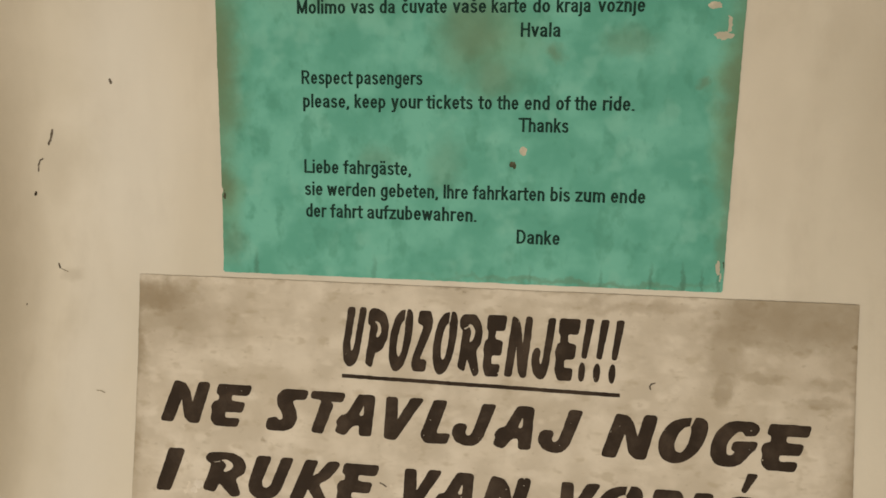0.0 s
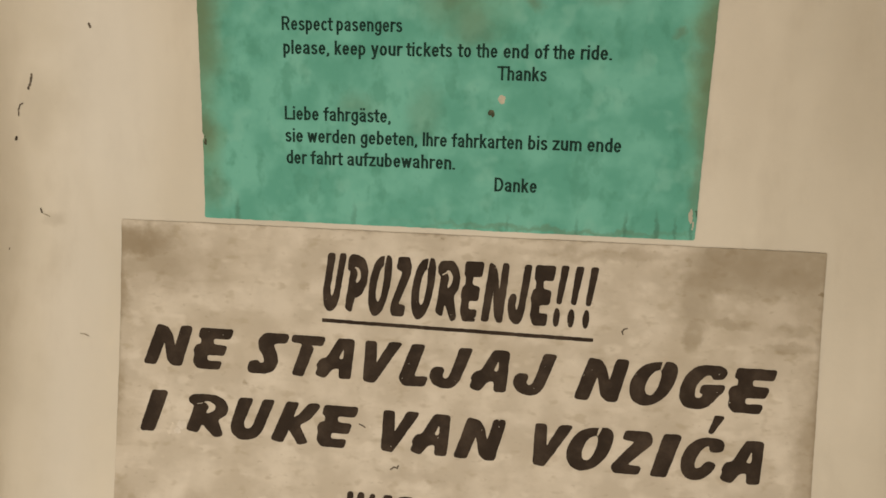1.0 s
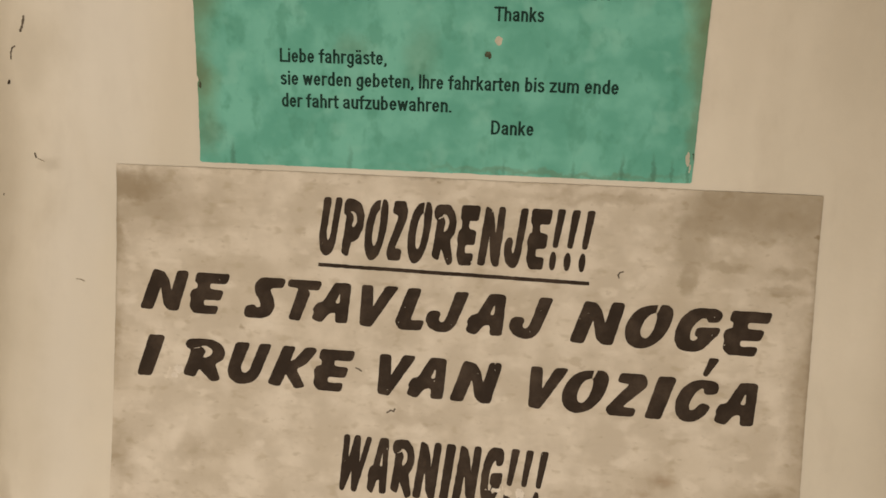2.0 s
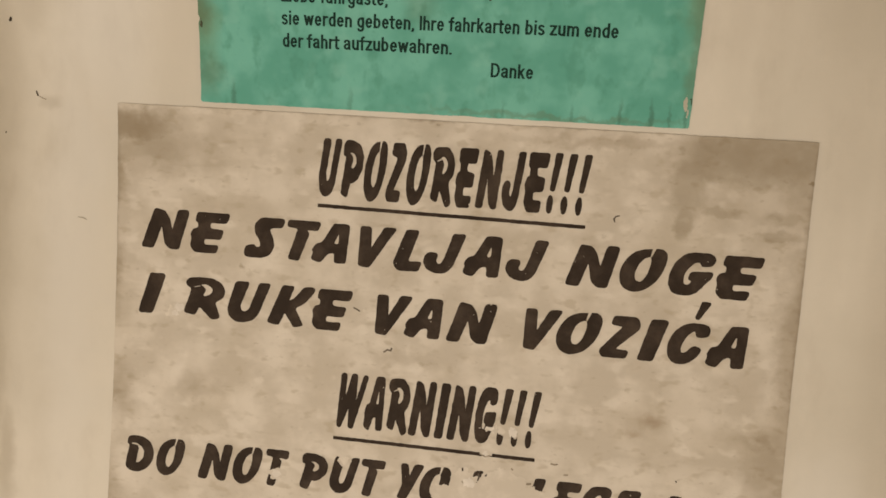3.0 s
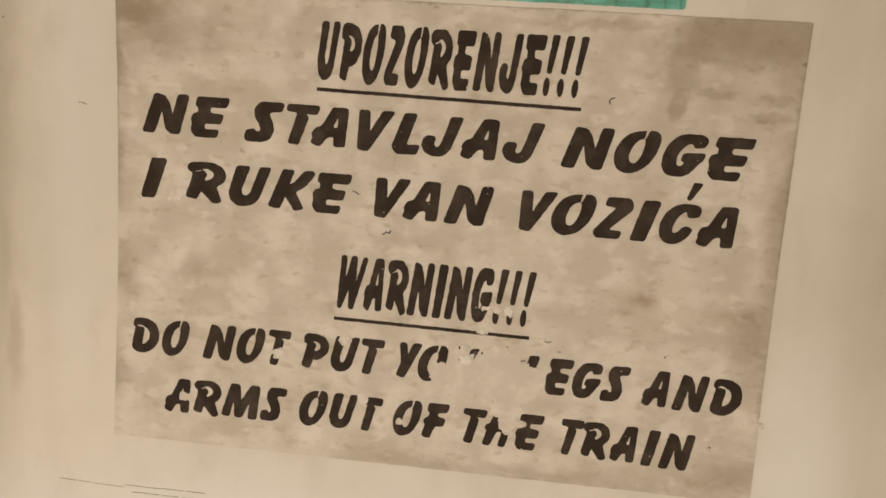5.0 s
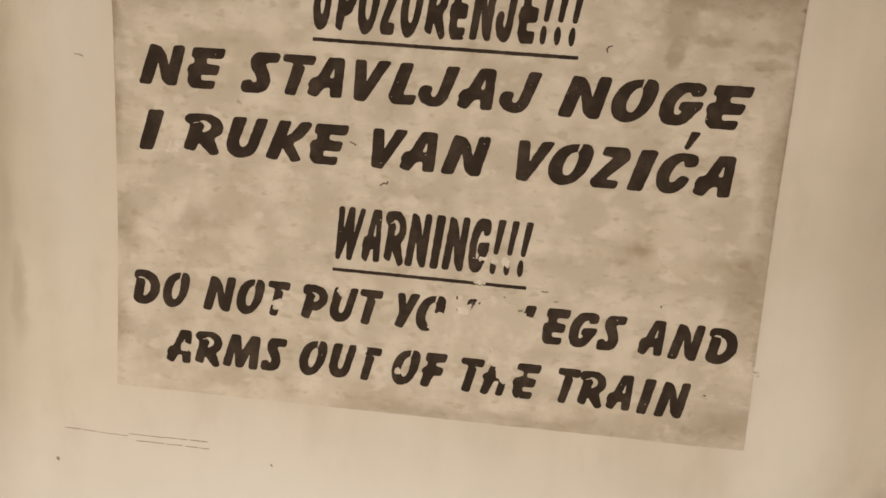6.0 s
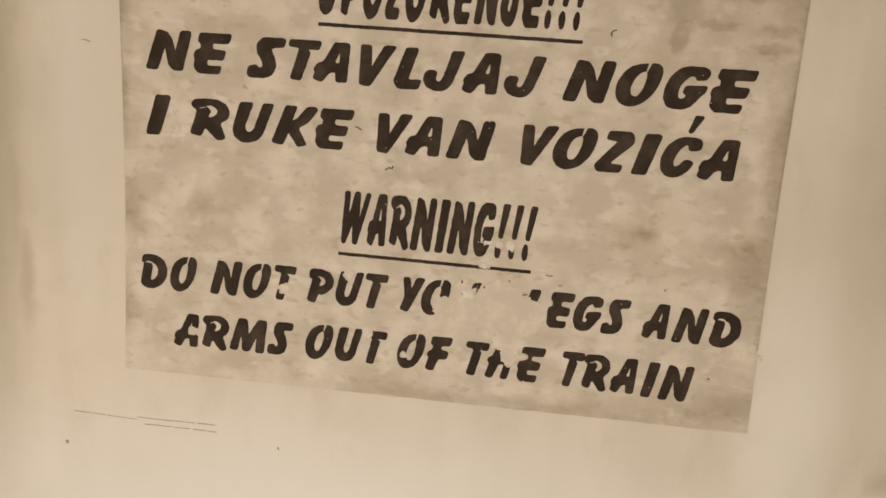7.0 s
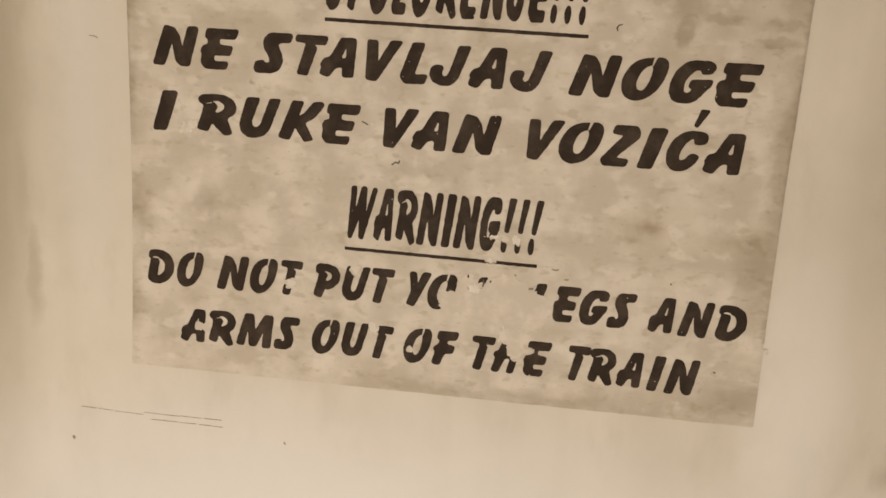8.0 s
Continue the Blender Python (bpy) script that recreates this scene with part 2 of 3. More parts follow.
def fill(field, box, step, base, lift):
    """Vertices and faces of the region where field(X, Z) is below zero, laid on the paper; x and z from the thing's base."""
    x0, x1, z0, z1 = box
    xs, zs = np.arange(x0, x1 + step, step), np.arange(z0, z1 + step, step)
    X, Z = np.meshgrid(xs, zs, indexing="ij")
    F = field(X, Z)
    verts, faces, made = [], [], {}

    def corner(i, j):
        if (i, j) not in made:
            made[i, j] = len(verts)
            verts.append((xs[i], zs[j]))
        return made[i, j]

    def crossing(a, b):
        key = (a, b) if a < b else (b, a)
        if key not in made:
            (i, j), (k, l) = key
            f = F[i, j] / (F[i, j] - F[k, l])
            made[key] = len(verts)
            verts.append((xs[i] + f * (xs[k] - xs[i]), zs[j] + f * (zs[l] - zs[j])))
        return made[key]

    inside = F < 0
    busy = inside[:-1, :-1] | inside[1:, :-1] | inside[1:, 1:] | inside[:-1, 1:]
    for i, j in zip(*np.nonzero(busy)):
        ring = [(i, j), (i + 1, j), (i + 1, j + 1), (i, j + 1)]
        poly = []
        for a, b in zip(ring, ring[1:] + ring[:1]):
            if inside[a]:
                poly.append(corner(*a))
            if inside[a] != inside[b]:
                poly.append(crossing(a, b))
        if len(poly) > 2:
            faces.append(poly)
    return [(x, paper_y(x + base[0], z + base[2]) - lift, z) for x, z in verts], faces


def capsule(X, Z, ax, az, bx, bz, r):
    dx, dz = bx - ax, bz - az
    t = np.clip(((X - ax) * dx + (Z - az) * dz) / (dx * dx + dz * dz + 1e-12), 0, 1)
    return np.hypot(X - ax - t * dx, Z - az - t * dz) - r


def ellipse(X, Z, x, z, rx, rz):
    return (np.hypot((X - x) / rx, (Z - z) / rz) - 1) * min(rx, rz)


def signed_distance(X, Z, segs):
    best, odd = np.full(X.shape, 1e9), np.zeros(X.shape, bool)
    for ax, az, bx, bz in segs:
        best = np.minimum(best, capsule(X, Z, ax, az, bx, bz, 0.0))
        if az != bz:
            odd ^= ((az > Z) != (bz > Z)) & (X < (bx - ax) * (Z - az) / (bz - az) + ax)
    return np.where(odd, -best, best)


# ---------------------------------------------------------------- the compartment


def closing_wall(name, x0, x1, y0, y1, z0, z1, material, label, category="wall"):
    bm = bmesh.new()
    bmesh.ops.create_cube(bm, size=1, matrix=Matrix.Translation(((x0 + x1) / 2, (y0 + y1) / 2, (z0 + z1) / 2)) @ Matrix.Diagonal((x1 - x0, y1 - y0, z1 - z0, 1)))
    me = bpy.data.meshes.new(name)
    bm.to_mesh(me)
    bm.free()
    me.materials.append(material)
    return tagged(new(name, me), label, category, kind="structure")


def notice_wall():
    xs = np.concatenate([np.arange(-0.9, -0.34, 0.04), np.arange(-0.34, 0.36, 0.004), np.arange(0.36, 0.93, 0.04)])
    zs = np.concatenate([np.linspace(0, 1.14, 58), np.linspace(1.144, 1.28, 35), np.linspace(1.30, 2.1, 41)])
    n, k = len(xs), len(zs)
    verts = [(x, wall_y(x, z), z) for x in xs for z in zs] + [(x, 0.30, z) for x in (xs[0], xs[-1]) for z in (0, 2.1)]
    faces = [(i * k + j, (i + 1) * k + j, (i + 1) * k + j + 1, i * k + j + 1) for i in range(n - 1) for j in range(k - 1)]
    b = n * k
    faces.append((b + 2, b, b + 1, b + 3))
    faces.append((b, *[j for j in range(k)], b + 1))
    faces.append((b + 3, *[(n - 1) * k + j for j in reversed(range(k))], b + 2))
    faces.append((b + 1, *[i * k + k - 1 for i in range(n)], b + 3))
    faces.append((b + 2, *[i * k for i in reversed(range(n))], b))
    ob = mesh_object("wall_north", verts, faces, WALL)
    for p in ob.data.polygons:
        p.use_smooth = len(p.vertices) == 4
    return tagged(ob, "cream painted panel wall with scuffs and a soft ridge", "wall", kind="structure")


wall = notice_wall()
closing_wall("floor", -1.0, 1.0, -1.5, 0.3, -0.05, 0.0, FLOOR, "plain grey painted floor", "floor")
closing_wall("ceiling", -1.0, 1.0, -1.5, 0.3, 2.1, 2.15, CEILING, "plain cream painted ceiling", "ceiling")
closing_wall("wall_west", -0.95, -0.9, -1.45, 0.30, 0, 2.1, CEILING, "plain cream painted side wall")
closing_wall("wall_east", 0.93, 0.98, -1.45, 0.30, 0, 2.1, CEILING, "plain cream painted side wall")
# unseen opposite wall; its opening is made up to suit the added lamp
closing_wall("wall_south", -0.9, 0.93, -1.45, -1.40, 0, 0.41, CEILING, "plain cream unseen wall below the added lamp opening")
closing_wall("wall_south_top", -0.9, 0.93, -1.45, -1.40, 1.03, 2.1, CEILING, "plain cream unseen wall above the added lamp opening")
closing_wall("wall_south_west", -0.9, -0.57, -1.45, -1.40, 0.41, 1.03, CEILING, "plain cream unseen wall beside the added lamp opening")
closing_wall("wall_south_east", 0.23, 0.93, -1.45, -1.40, 0.41, 1.03, CEILING, "plain cream unseen wall beside the added lamp opening")

# ---------------------------------------------------------------- the warning notice

SIGN = (0.0, 0.0, 0.903)
MM = 0.001
# torn places on the notice: x, z, half width, half height in millimetres from its foot
TEARS = [(38.1, 67.4, 27, 14), (62.9, 65.4, 12.5, 12.5), (20.2, 79.3, 6, 8), (46.1, 79.2, 14, 8), (10.7, 66.4, 7.5, 8), (47.6, 46.8, 5.6, 6.2), (54.2, 39.6, 6.2, 8.8), (55, 46.5, 7, 6), (63.2, 38.0, 3.4, 2.6),
         (35, 112.5, 4.2, 1.5), (43.6, 111.4, 2.6, 2.2), (49.9, 110.7, 2.6, 2.4), (34.4, 96.6, 3.0, 2.2), (-96.8, 69.5, 5.5, 3.4), (-53.5, 82.3, 4, 3), (-159.8, 33.1, 4.5, 3.4), (-40, 44.3, 3.4, 4.6), (-15.1, 31.4, 2.6, 2.4)]
LEFT_OVER = [(28.5, 83, 2.4, 1.8), (29.4, 79.7, 1.2, 2.6), (69.9, 80.2, 3, 3.6), (11, 78.8, 2.6, 5.5)]


def torn(X, Z, seed=3.3):
    """Below zero where the print is torn away."""
    f = np.full(X.shape, 1e9)
    for x, z, rx, rz in TEARS:
        f = np.minimum(f, ellipse(X, Z, x * MM, z * MM, rx * MM, rz * MM))
    for x, z, rx, rz in LEFT_OVER:
        f = np.maximum(f, -ellipse(X, Z, x * MM, z * MM, rx * MM, rz * MM))
    return f + 0.0016 * grid_noise(X, Z, 260, seed) + 0.0010 * grid_noise(X, Z, 700, seed)


def sign_sheet(X, Z):
    edge = 0.00025 * grid_noise(X, Z, 60, 8.0) + 0.0002 * grid_noise(X, Z, 300, 2.0)
    f = np.maximum(np.maximum(np.abs(X) - 0.2107 + (0.0012 - 0.006 * X * (X < 0)) * np.sin(np.clip(Z / 0.297, 0, 1) * np.pi), Z - 0.2965), 0.0013 - Z) + edge
    nicks = np.minimum(ellipse(X, Z, 0.2125, 0.056, 0.0030, 0.0045), ellipse(X, Z, 0.2122, 0.036, 0.0016, 0.002))
    return np.maximum(f, -nicks)


verts, faces = fill(sign_sheet, (-0.216, 0.216, -0.003, 0.300), 0.001, SIGN, 0.0)
sign = mesh_object("warning_notice", verts, faces, PAPER)
sign.location = SIGN
tagged(sign, "stained torn white paper notice with black brush lettering on wall", "notice")
solid = sign.modifiers.new("thickness", "SOLIDIFY")
solid.thickness, solid.offset = 0.0004, -1

# The brush alphabet, each letter in a box of width and height 1, as it leans.
# p: a patch with softened corners; s: a smooth patch; a minus sign takes the patch away.
BRUSH = {
    "N": "p 0 .05 .03 .01 .25 0 .42 .60 .49 .13 .60 0 .79 0 .99 .93 .96 1 .76 1 .64 .45 .58 .76 .48 .95 .28 1 .24 .96",
    "I": "p 0 .04 .05 0 .50 0 .56 .05 1 .95 .94 1 .46 1 .40 .97",
    "E": "p .17 1 1 1 .93 .76 .50 .76 .49 .61 .85 .58 .78 .35 .35 .35 .35 .19 .73 .20 .68 0 .12 0 0 .15 .04 .33 0 .45 .07 .58 .20 .60 .20 .75 .12 .78",
    "F": "p .22 1 1 1 .92 .76 .58 .75 .56 .62 .87 .58 .78 .36 .48 .36 .30 0 0 .04 .12 .38 .05 .46 .10 .56 .24 .60 .28 .74 .19 .77",
    "T": "p .03 1 1 .99 .93 .77 .52 .785 .67 .715 .38 0 .05 .03 .33 .80 0 .83",
    "A": "p .62 1 .95 1 1 .95 .93 .02 .63 .02 .63 .27 .46 .25 .26 0 0 .08 .07 .25 .03 .31 .13 .47 .29 .50 .57 .97; -p .73 .77 .725 .50 .60 .50",
    "V": "p .03 1 .33 .99 .335 .44 .68 1 1 1 .98 .93 .32 .02 .26 0 .03 .03 0 .09",
    "L": "p .42 1 .85 1 .84 .92 .52 .23 1 .24 .90 .01 .17 0 0 .16",
    "J": "p .71 1 .97 1 1 .96 .72 .20 .62 .07 .48 0 .30 0 .10 .08 0 .25 .04 .42 .14 .50 .30 .50 .36 .43 .30 .30 .36 .22 .44 .24 .50 .34",
    "S": "p .47 1 .96 1 1 .95 .94 .77 .68 .77 .61 .71 .72 .50 .75 .29 .66 .09 .45 0 .06 0 0 .07 .04 .28 .25 .32 .31 .23 .42 .28 .39 .42 .26 .62 .25 .82 .35 .96",
    "O": "s .68 1 .45 .97 .22 .84 .05 .58 0 .33 .06 .12 .22 0 .42 0 .65 .11 .86 .36 .98 .66 1 .88 .90 1; -s .64 .82 .46 .72 .34 .46 .35 .27 .46 .23 .58 .38 .66 .65; -p .69 1.05 .77 1.05 .665 .80 .635 .82",
    "C": "s .68 1 .42 .96 .17 .78 .02 .50 .02 .22 .14 .05 .34 0 .58 .08 .76 .27 .80 .40 .62 .44 .46 .30 .34 .28 .34 .46 .46 .70 .63 .82 .68 .70 .80 .68 .94 .71 1 .85 .92 .97",
    "G": "p .50 1 .30 .93 .12 .74 .02 .50 0 .25 .08 .07 .22 0 .45 0 .60 .06 .74 .20 .86 .36 .92 .40 .97 .57 .47 .55 .42 .37 .52 .34 .44 .24 .32 .25 .33 .48 .42 .65 .53 .77 .67 .80 .69 .69 .94 .71 1 .85 .97 .95 .84 1",
    "U": "p .22 1 .50 1 .48 .90 .31 .42 .33 .28 .42 .24 .52 .32 .74 .95 .78 1 1 1 1 .93 .74 .20 .60 .06 .42 0 .22 0 .05 .12 0 .30 .04 .48 .17 .95",
    "K": "p .31 1 .56 1 .44 .62 .57 .70 .76 .99 .97 1 1 .92 .80 .62 .58 .47 .78 .06 .58 0 .37 .36 .27 .06 .22 .03 0 .08",
    "R": "p .07 .79 .03 .88 .12 .98 .35 1 .70 1 .92 .88 1 .72 .95 .55 .75 .42 .90 .06 .70 0 .38 .31 .28 .08 0 .14 .15 .60 .18 .74; -s .40 .83 .54 .84 .68 .76 .66 .64 .52 .56 .47 .59 .53 .70 .48 .78; -p .20 .765 .40 .815 .44 .80 .27 .765",
    "P": "p .08 .73 .08 .92 .20 1 .50 1 .85 .92 1 .72 .95 .50 .75 .33 .48 .25 .45 .31 .28 0 0 .07 .20 .72; -s .36 .78 .52 .78 .66 .70 .65 .58 .53 .52 .46 .54 .52 .66 .46 .74",
    "D": "p .04 .78 .10 .97 .30 1 .62 .98 .90 .84 1 .60 .97 .35 .75 .12 .50 0 .20 0 .02 .10 0 .18 .14 .74; -p .40 .74 .54 .74 .66 .60 .64 .42 .50 .27 .36 .24 .47 .66; -p .17 .75 .24 .81 .42 .79 .50 .72 .30 .755",
    "Z": "p .25 .80 .33 1 .90 1 1 .85 .97 .72 .38 .20 .74 .18 .68 0 .08 0 0 .12 .04 .20 .57 .76",
    "M": "p .25 1 .48 .99 .51 .50 .77 1 1 .98 .91 0 .69 0 .73 .48 .53 .02 .35 .02 .32 .54 .21 .02 0 .05",
    "W": "p .12 1 .29 1 .24 .47 .47 1 .64 1 .61 .47 .86 1 1 .97 .55 .02 .52 0 .40 .01 .40 .42 .14 0 .02 .02",
    "Y": "p .13 1 .38 1 .46 .66 .66 1 .97 1 1 .95 .36 .03 .28 0 0 .05 .20 .44 .12 .90",
    "H": "p .40 1 .62 1 .52 .60 .72 .60 .84 1 1 1 .72 0 .50 0 .62 .42 .44 .42 .24 0 0 .02 .14 .42 .05 .50 .12 .60 .22 .62",
    "!": "p .50 1 .97 1 1 .97 .53 .39 .47 .37 .22 .38 .20 .42; s .21 .29 .38 .26 .43 .15 .35 .03 .17 0 .03 .05 0 .14 .07 .24",
    "´": "p .40 1 .94 1 1 .92 .28 .02 .18 0 0 .08",
}


def softened(points, radius):
    """A closed run of points with every corner rounded off."""
    ring = []
    for i, p in enumerate(points):
        ends = []
        for q in (points[i - 1], points[(i + 1) % len(points)]):
            ends.append(p + (q - p) * min(0.42, radius / max(np.hypot(*(q - p)), 1e-9)))
        ring += [(1 - k) ** 2 * ends[0] + 2 * k * (1 - k) * p + k * k * ends[1] for k in (0.0, 0.35, 0.65, 1.0)]
    return ring


def smooth(points):
    """A closed curve through the points."""
    ring, n = [], len(points)
    for i in range(n):
        a, b, c, d = (points[(i + k) % n] for k in (-1, 0, 1, 2))
        for k in (0.0, 0.25, 0.5, 0.75):
            ring.append(0.5 * (2 * b + (c - a) * k + (2 * a - 5 * b + 4 * c - d) * k * k + (3 * b - a - 3 * c + d) * k ** 3))
    return ring


def strokes(ch, X, Z, xl, zb, wide, high, grow):
    """The distance outside a letter that fills a box; below zero within its ink."""
    f = np.full(X.shape, 1e9)
    for item in BRUSH[ch].split(";"):
        kind, *n = item.split()
        points = [np.array((xl + float(n[i]) * wide, zb + float(n[i + 1]) * high)) for i in range(0, len(n), 2)]
        ring = smooth(points) if kind[-1] == "s" else softened(points, min(0.07 * high, 0.085 * wide + 0.0003))
        d = signed_distance(X, Z, [(*a, *b) for a, b in zip(ring, ring[1:] + ring[:1])])
        f = np.maximum(f, -d) if kind[0] == "-" else np.minimum(f, d - grow)
    return f


def letter(ch, xl, xr, zb, zt, seed):
    """One brush letter as vertices and faces, with rough edges, chips and torn places."""
    def field(X, Z):
        f = strokes(ch, X, Z, xl, zb, xr - xl, zt - zb, 0.00032 if zt - zb > 0.03 else 0.00025)
        f = f + 0.00022 * grid_noise(X, Z, 260, seed) + 0.00014 * grid_noise(X, Z, 1000, seed)
        chips = 0.0010 * (grid_noise(X, Z, 620, seed + 40) - 0.785)
        return np.maximum(np.maximum(f, chips), -torn(X, Z))

    return fill(field, (xl - 0.003, xr + 0.003, zb - 0.002, zt + 0.002), 0.00035, SIGN, 0.00015)


def word(text, places, seed):
    """A word of brush letters; for each letter its left, right, foot and head in millimetres."""
    verts, faces = [], []
    for i, ch in enumerate(text):
        boxes = [("C" if ch == "Ć" else ch, *places[4 * i:4 * i + 4])]
        if ch == "Ć":
            boxes.append(("´", 151.3, 159.6, 189.6, 200.2))
        for shape, *box in boxes:
            v, f = letter(shape, *(q * MM for q in box), seed + i)
            faces += [[a + len(verts) for a in p] for p in f]
            verts += v
    return mesh_object("word", verts, faces, BLACK, sign, f'black brush lettering "{text}"')


word("UPOZORENJE!!!", (-79.3, -66.3, 247.2, 282.1, -65.4, -52.2, 247, 281.9, -51.2, -37.8, 246.3, 281.9, -37.5, -25.9, 246.4, 281.7, -24.9, -11.3, 245.9, 281.6, -10.1, 3.6, 244.9, 281, 4.8, 17.6, 245.9, 281.2, 17.4, 32.8, 246.2, 281.2, 32.9, 45.9, 245.9, 281.1, 46.3, 59.9, 245.9, 281.1, 59.8, 67.5, 246.1, 281.5, 68.2, 76.1, 246, 281.5, 76.9, 84.6, 245.9, 281.4), 11.3)
word("NE", (-191.9, -161.1, 207.3, 232.2, -160, -134.7, 206.6, 231.7), 19.0)
word("STAVLJAJ", (-124.9, -99.3, 206.2, 231.1, -97.7, -76.6, 206, 231, -82.1, -58.4, 206, 230.5, -52.1, -29.7, 205.4, 230.3, -30.5, -12.9, 205, 230, -12, 13.2, 205.1, 229.6, 12.4, 35.5, 204.7, 229.5, 38, 63, 204.6, 229.2), 26.7)
word("NOGE", (74.2, 105.1, 204.2, 229, 105.7, 132.2, 203.8, 228.9, 134, 160.1, 203.5, 228.8, 161.1, 187.6, 203.2, 228.5), 34.4)
word("I", (-192.4, -175.5, 165.6, 191.1), 42.1)
word("RUKE", (-162.6, -135.9, 164.4, 190.5, -134, -107.1, 164.8, 190.2, -108.1, -77.9, 164.1, 189.9, -79.3, -54, 164.4, 189.5), 49.8)
word("VAN", (-39.1, -17, 164.3, 189.2, -21.3, 2.1, 164.1, 188.9, 5.1, 35.5, 164.1, 188.6), 57.5)
word("VOZIĆA", (52, 74, 163.4, 188.2, 71.6, 97.8, 163.1, 188.1, 97.3, 120.5, 162.9, 187.9, 119.9, 136.4, 162.7, 187.6, 136.7, 160.6, 162.5, 187.2, 158.8, 182.3, 162.1, 187.1), 65.2)
word("WARNING!!!", (-60.4, -41.2, 103.6, 138.2, -43.1, -30.7, 103.3, 137.8, -28.4, -14.6, 102.1, 137.8, -14.6, 1.6, 103.1, 137.6, 1.7, 10.2, 103.1, 137.5, 9.6, 25.8, 102.9, 137.4, 26.3, 39.3, 102.8, 137.6, 40.4, 48.3, 102.8, 137.6, 49.2, 56.7, 102.7, 137.5, 57.7, 65.4, 102.6, 137.5), 72.9)
word("DO", (-198, -179.2, 61.1, 84.6, -177.1, -158.5, 60.9, 84.7), 80.6)
word("NOT", (-149, -126.3, 61.3, 84.7, -125.9, -107.1, 61.1, 84.7, -104.3, -89.2, 61.3, 84.9), 88.3)
word("PUT", (-81.9, -63.9, 61.5, 84.9, -62.6, -44.1, 61.5, 84.8, -42.6, -27.2, 61.3, 84.9), 96.0)
word("YOUR", (-19.3, -3.5, 61.5, 84.8, -5.1, 13.6, 61.2, 84.7, 15.1, 32.5, 61, 84.4, 33.5, 51.9, 60.7, 84.2), 103.7)
word("LEGS", (60.2, 73.7, 60.4, 84, 76.6, 94, 60.1, 83.6, 93.6, 111.8, 59.9, 83, 111.3, 129.1, 59.5, 82.4), 111.4)
word("AND", (137.1, 153.2, 58.8, 81.9, 156.1, 177.6, 58.1, 81.3, 179.3, 197.9, 57.6, 80.8), 119.1)
word("ARMS", (-175.1, -157, 21.7, 45.1, -154.9, -135.4, 20.9, 45.6, -135.4, -109, 22.4, 45.7, -108.7, -90.6, 22.7, 45.6), 126.8)
word("OUT", (-82.1, -63.4, 22.6, 46.4, -61.8, -43.5, 22.8, 46.3, -41.3, -26.3, 22.7, 45.8), 134.5)
word("OF", (-19.3, -0.9, 22.6, 46.3, -0.3, 17.3, 22.5, 46.2), 142.2)
word("THE", (26.4, 41.8, 21.9, 45.2, 39.4, 59.6, 21.8, 45.4, 60.6, 78.4, 21.4, 45.1), 149.9)
word("TRAIN", (89.4, 103.8, 21, 44.8, 102.6, 120.5, 19.4, 44.4, 121, 137.3, 19.9, 43.9, 140.8, 151.5, 19.5, 43.1, 152, 173.1, 18.8, 42.6), 157.6)


def underline(ax, az, bx, bz, r):
    def field(X, Z):
        f = capsule(X, Z, ax, az, bx, bz, r) + 0.00022 * grid_noise(X, Z, 300, 5.0)
        f = np.maximum(f, np.maximum(ax - X, X - bx))
        return np.maximum(f, -torn(X, Z))

    verts, faces = fill(field, (ax - 0.002, bx + 0.002, bz - 0.003, az + 0.003), 0.00035, SIGN, 0.00015)
    mesh_object("underline", verts, faces, BLACK, sign)


underline(-0.0793, 0.2411, 0.0835, 0.2392, 0.00112)
underline(-0.0617, 0.0967, 0.0642, 0.0954, 0.00112)


def patch(name, spots, material, base, parent, seed, rough=0.0012, lift=0.00008, label="", step=0.0004):
    """A thin ragged patch: a union of ellipses x, z, half width, half height in millimetres."""
    def field(X, Z):
        f = np.full(X.shape, 1e9)
        for x, z, rx, rz in spots:
            f = np.minimum(f, ellipse(X, Z, x * MM, z * MM, rx * MM, rz * MM))
        return f + rough * grid_noise(X, Z, 170, seed) + rough * 0.7 * grid_noise(X, Z, 480, seed) + rough * 0.4 * grid_noise(X, Z, 1100, seed)

    x0, x1 = min(s[0] - s[2] for s in spots) - 3, max(s[0] + s[2] for s in spots) + 3
    z0, z1 = min(s[1] - s[3] for s in spots) - 3, max(s[1] + s[3] for s in spots) + 3
    verts, faces = fill(field, (x0 * MM, x1 * MM, z0 * MM, z1 * MM), step, base, lift)
    return mesh_object(name, verts, faces, material, parent, label)


groups = [TEARS[:9], TEARS[9:12], TEARS[12:13]] + [[t] for t in TEARS[13:]] + [[(-165.7, 170.9, 4, 3), (-169.4, 166, 3, 2)], [(-48.1, 177.4, 3.2, 0.9)], [(204.9, 55.3, 6, 4)]]
for i, group in enumerate(groups):
    patch("torn_patch", group, TORN, SIGN, sign, 3.3, 0.0026, label="pale bare paper where the print tore off" if i == 0 else "")


for spots in ([(-40, 44.4, 3.0, 3.8)], [(-165.9, 170.9, 3.0, 2.4), (-168.4, 167.5, 2.0, 1.4)], [(25.2, 77.4, 3.4, 3.6)], [(34.7, 112.5, 3.8, 1.3)], [(49.9, 111.1, 2.2, 2.2)], [(33.8, 96.5, 2.4, 1.5)], [(-97.3, 69.5, 2.5, 1.8)]):
    patch("torn_patch", spots, FLAKE, SIGN, sign, 5.1, 0.0018, 0.00011)


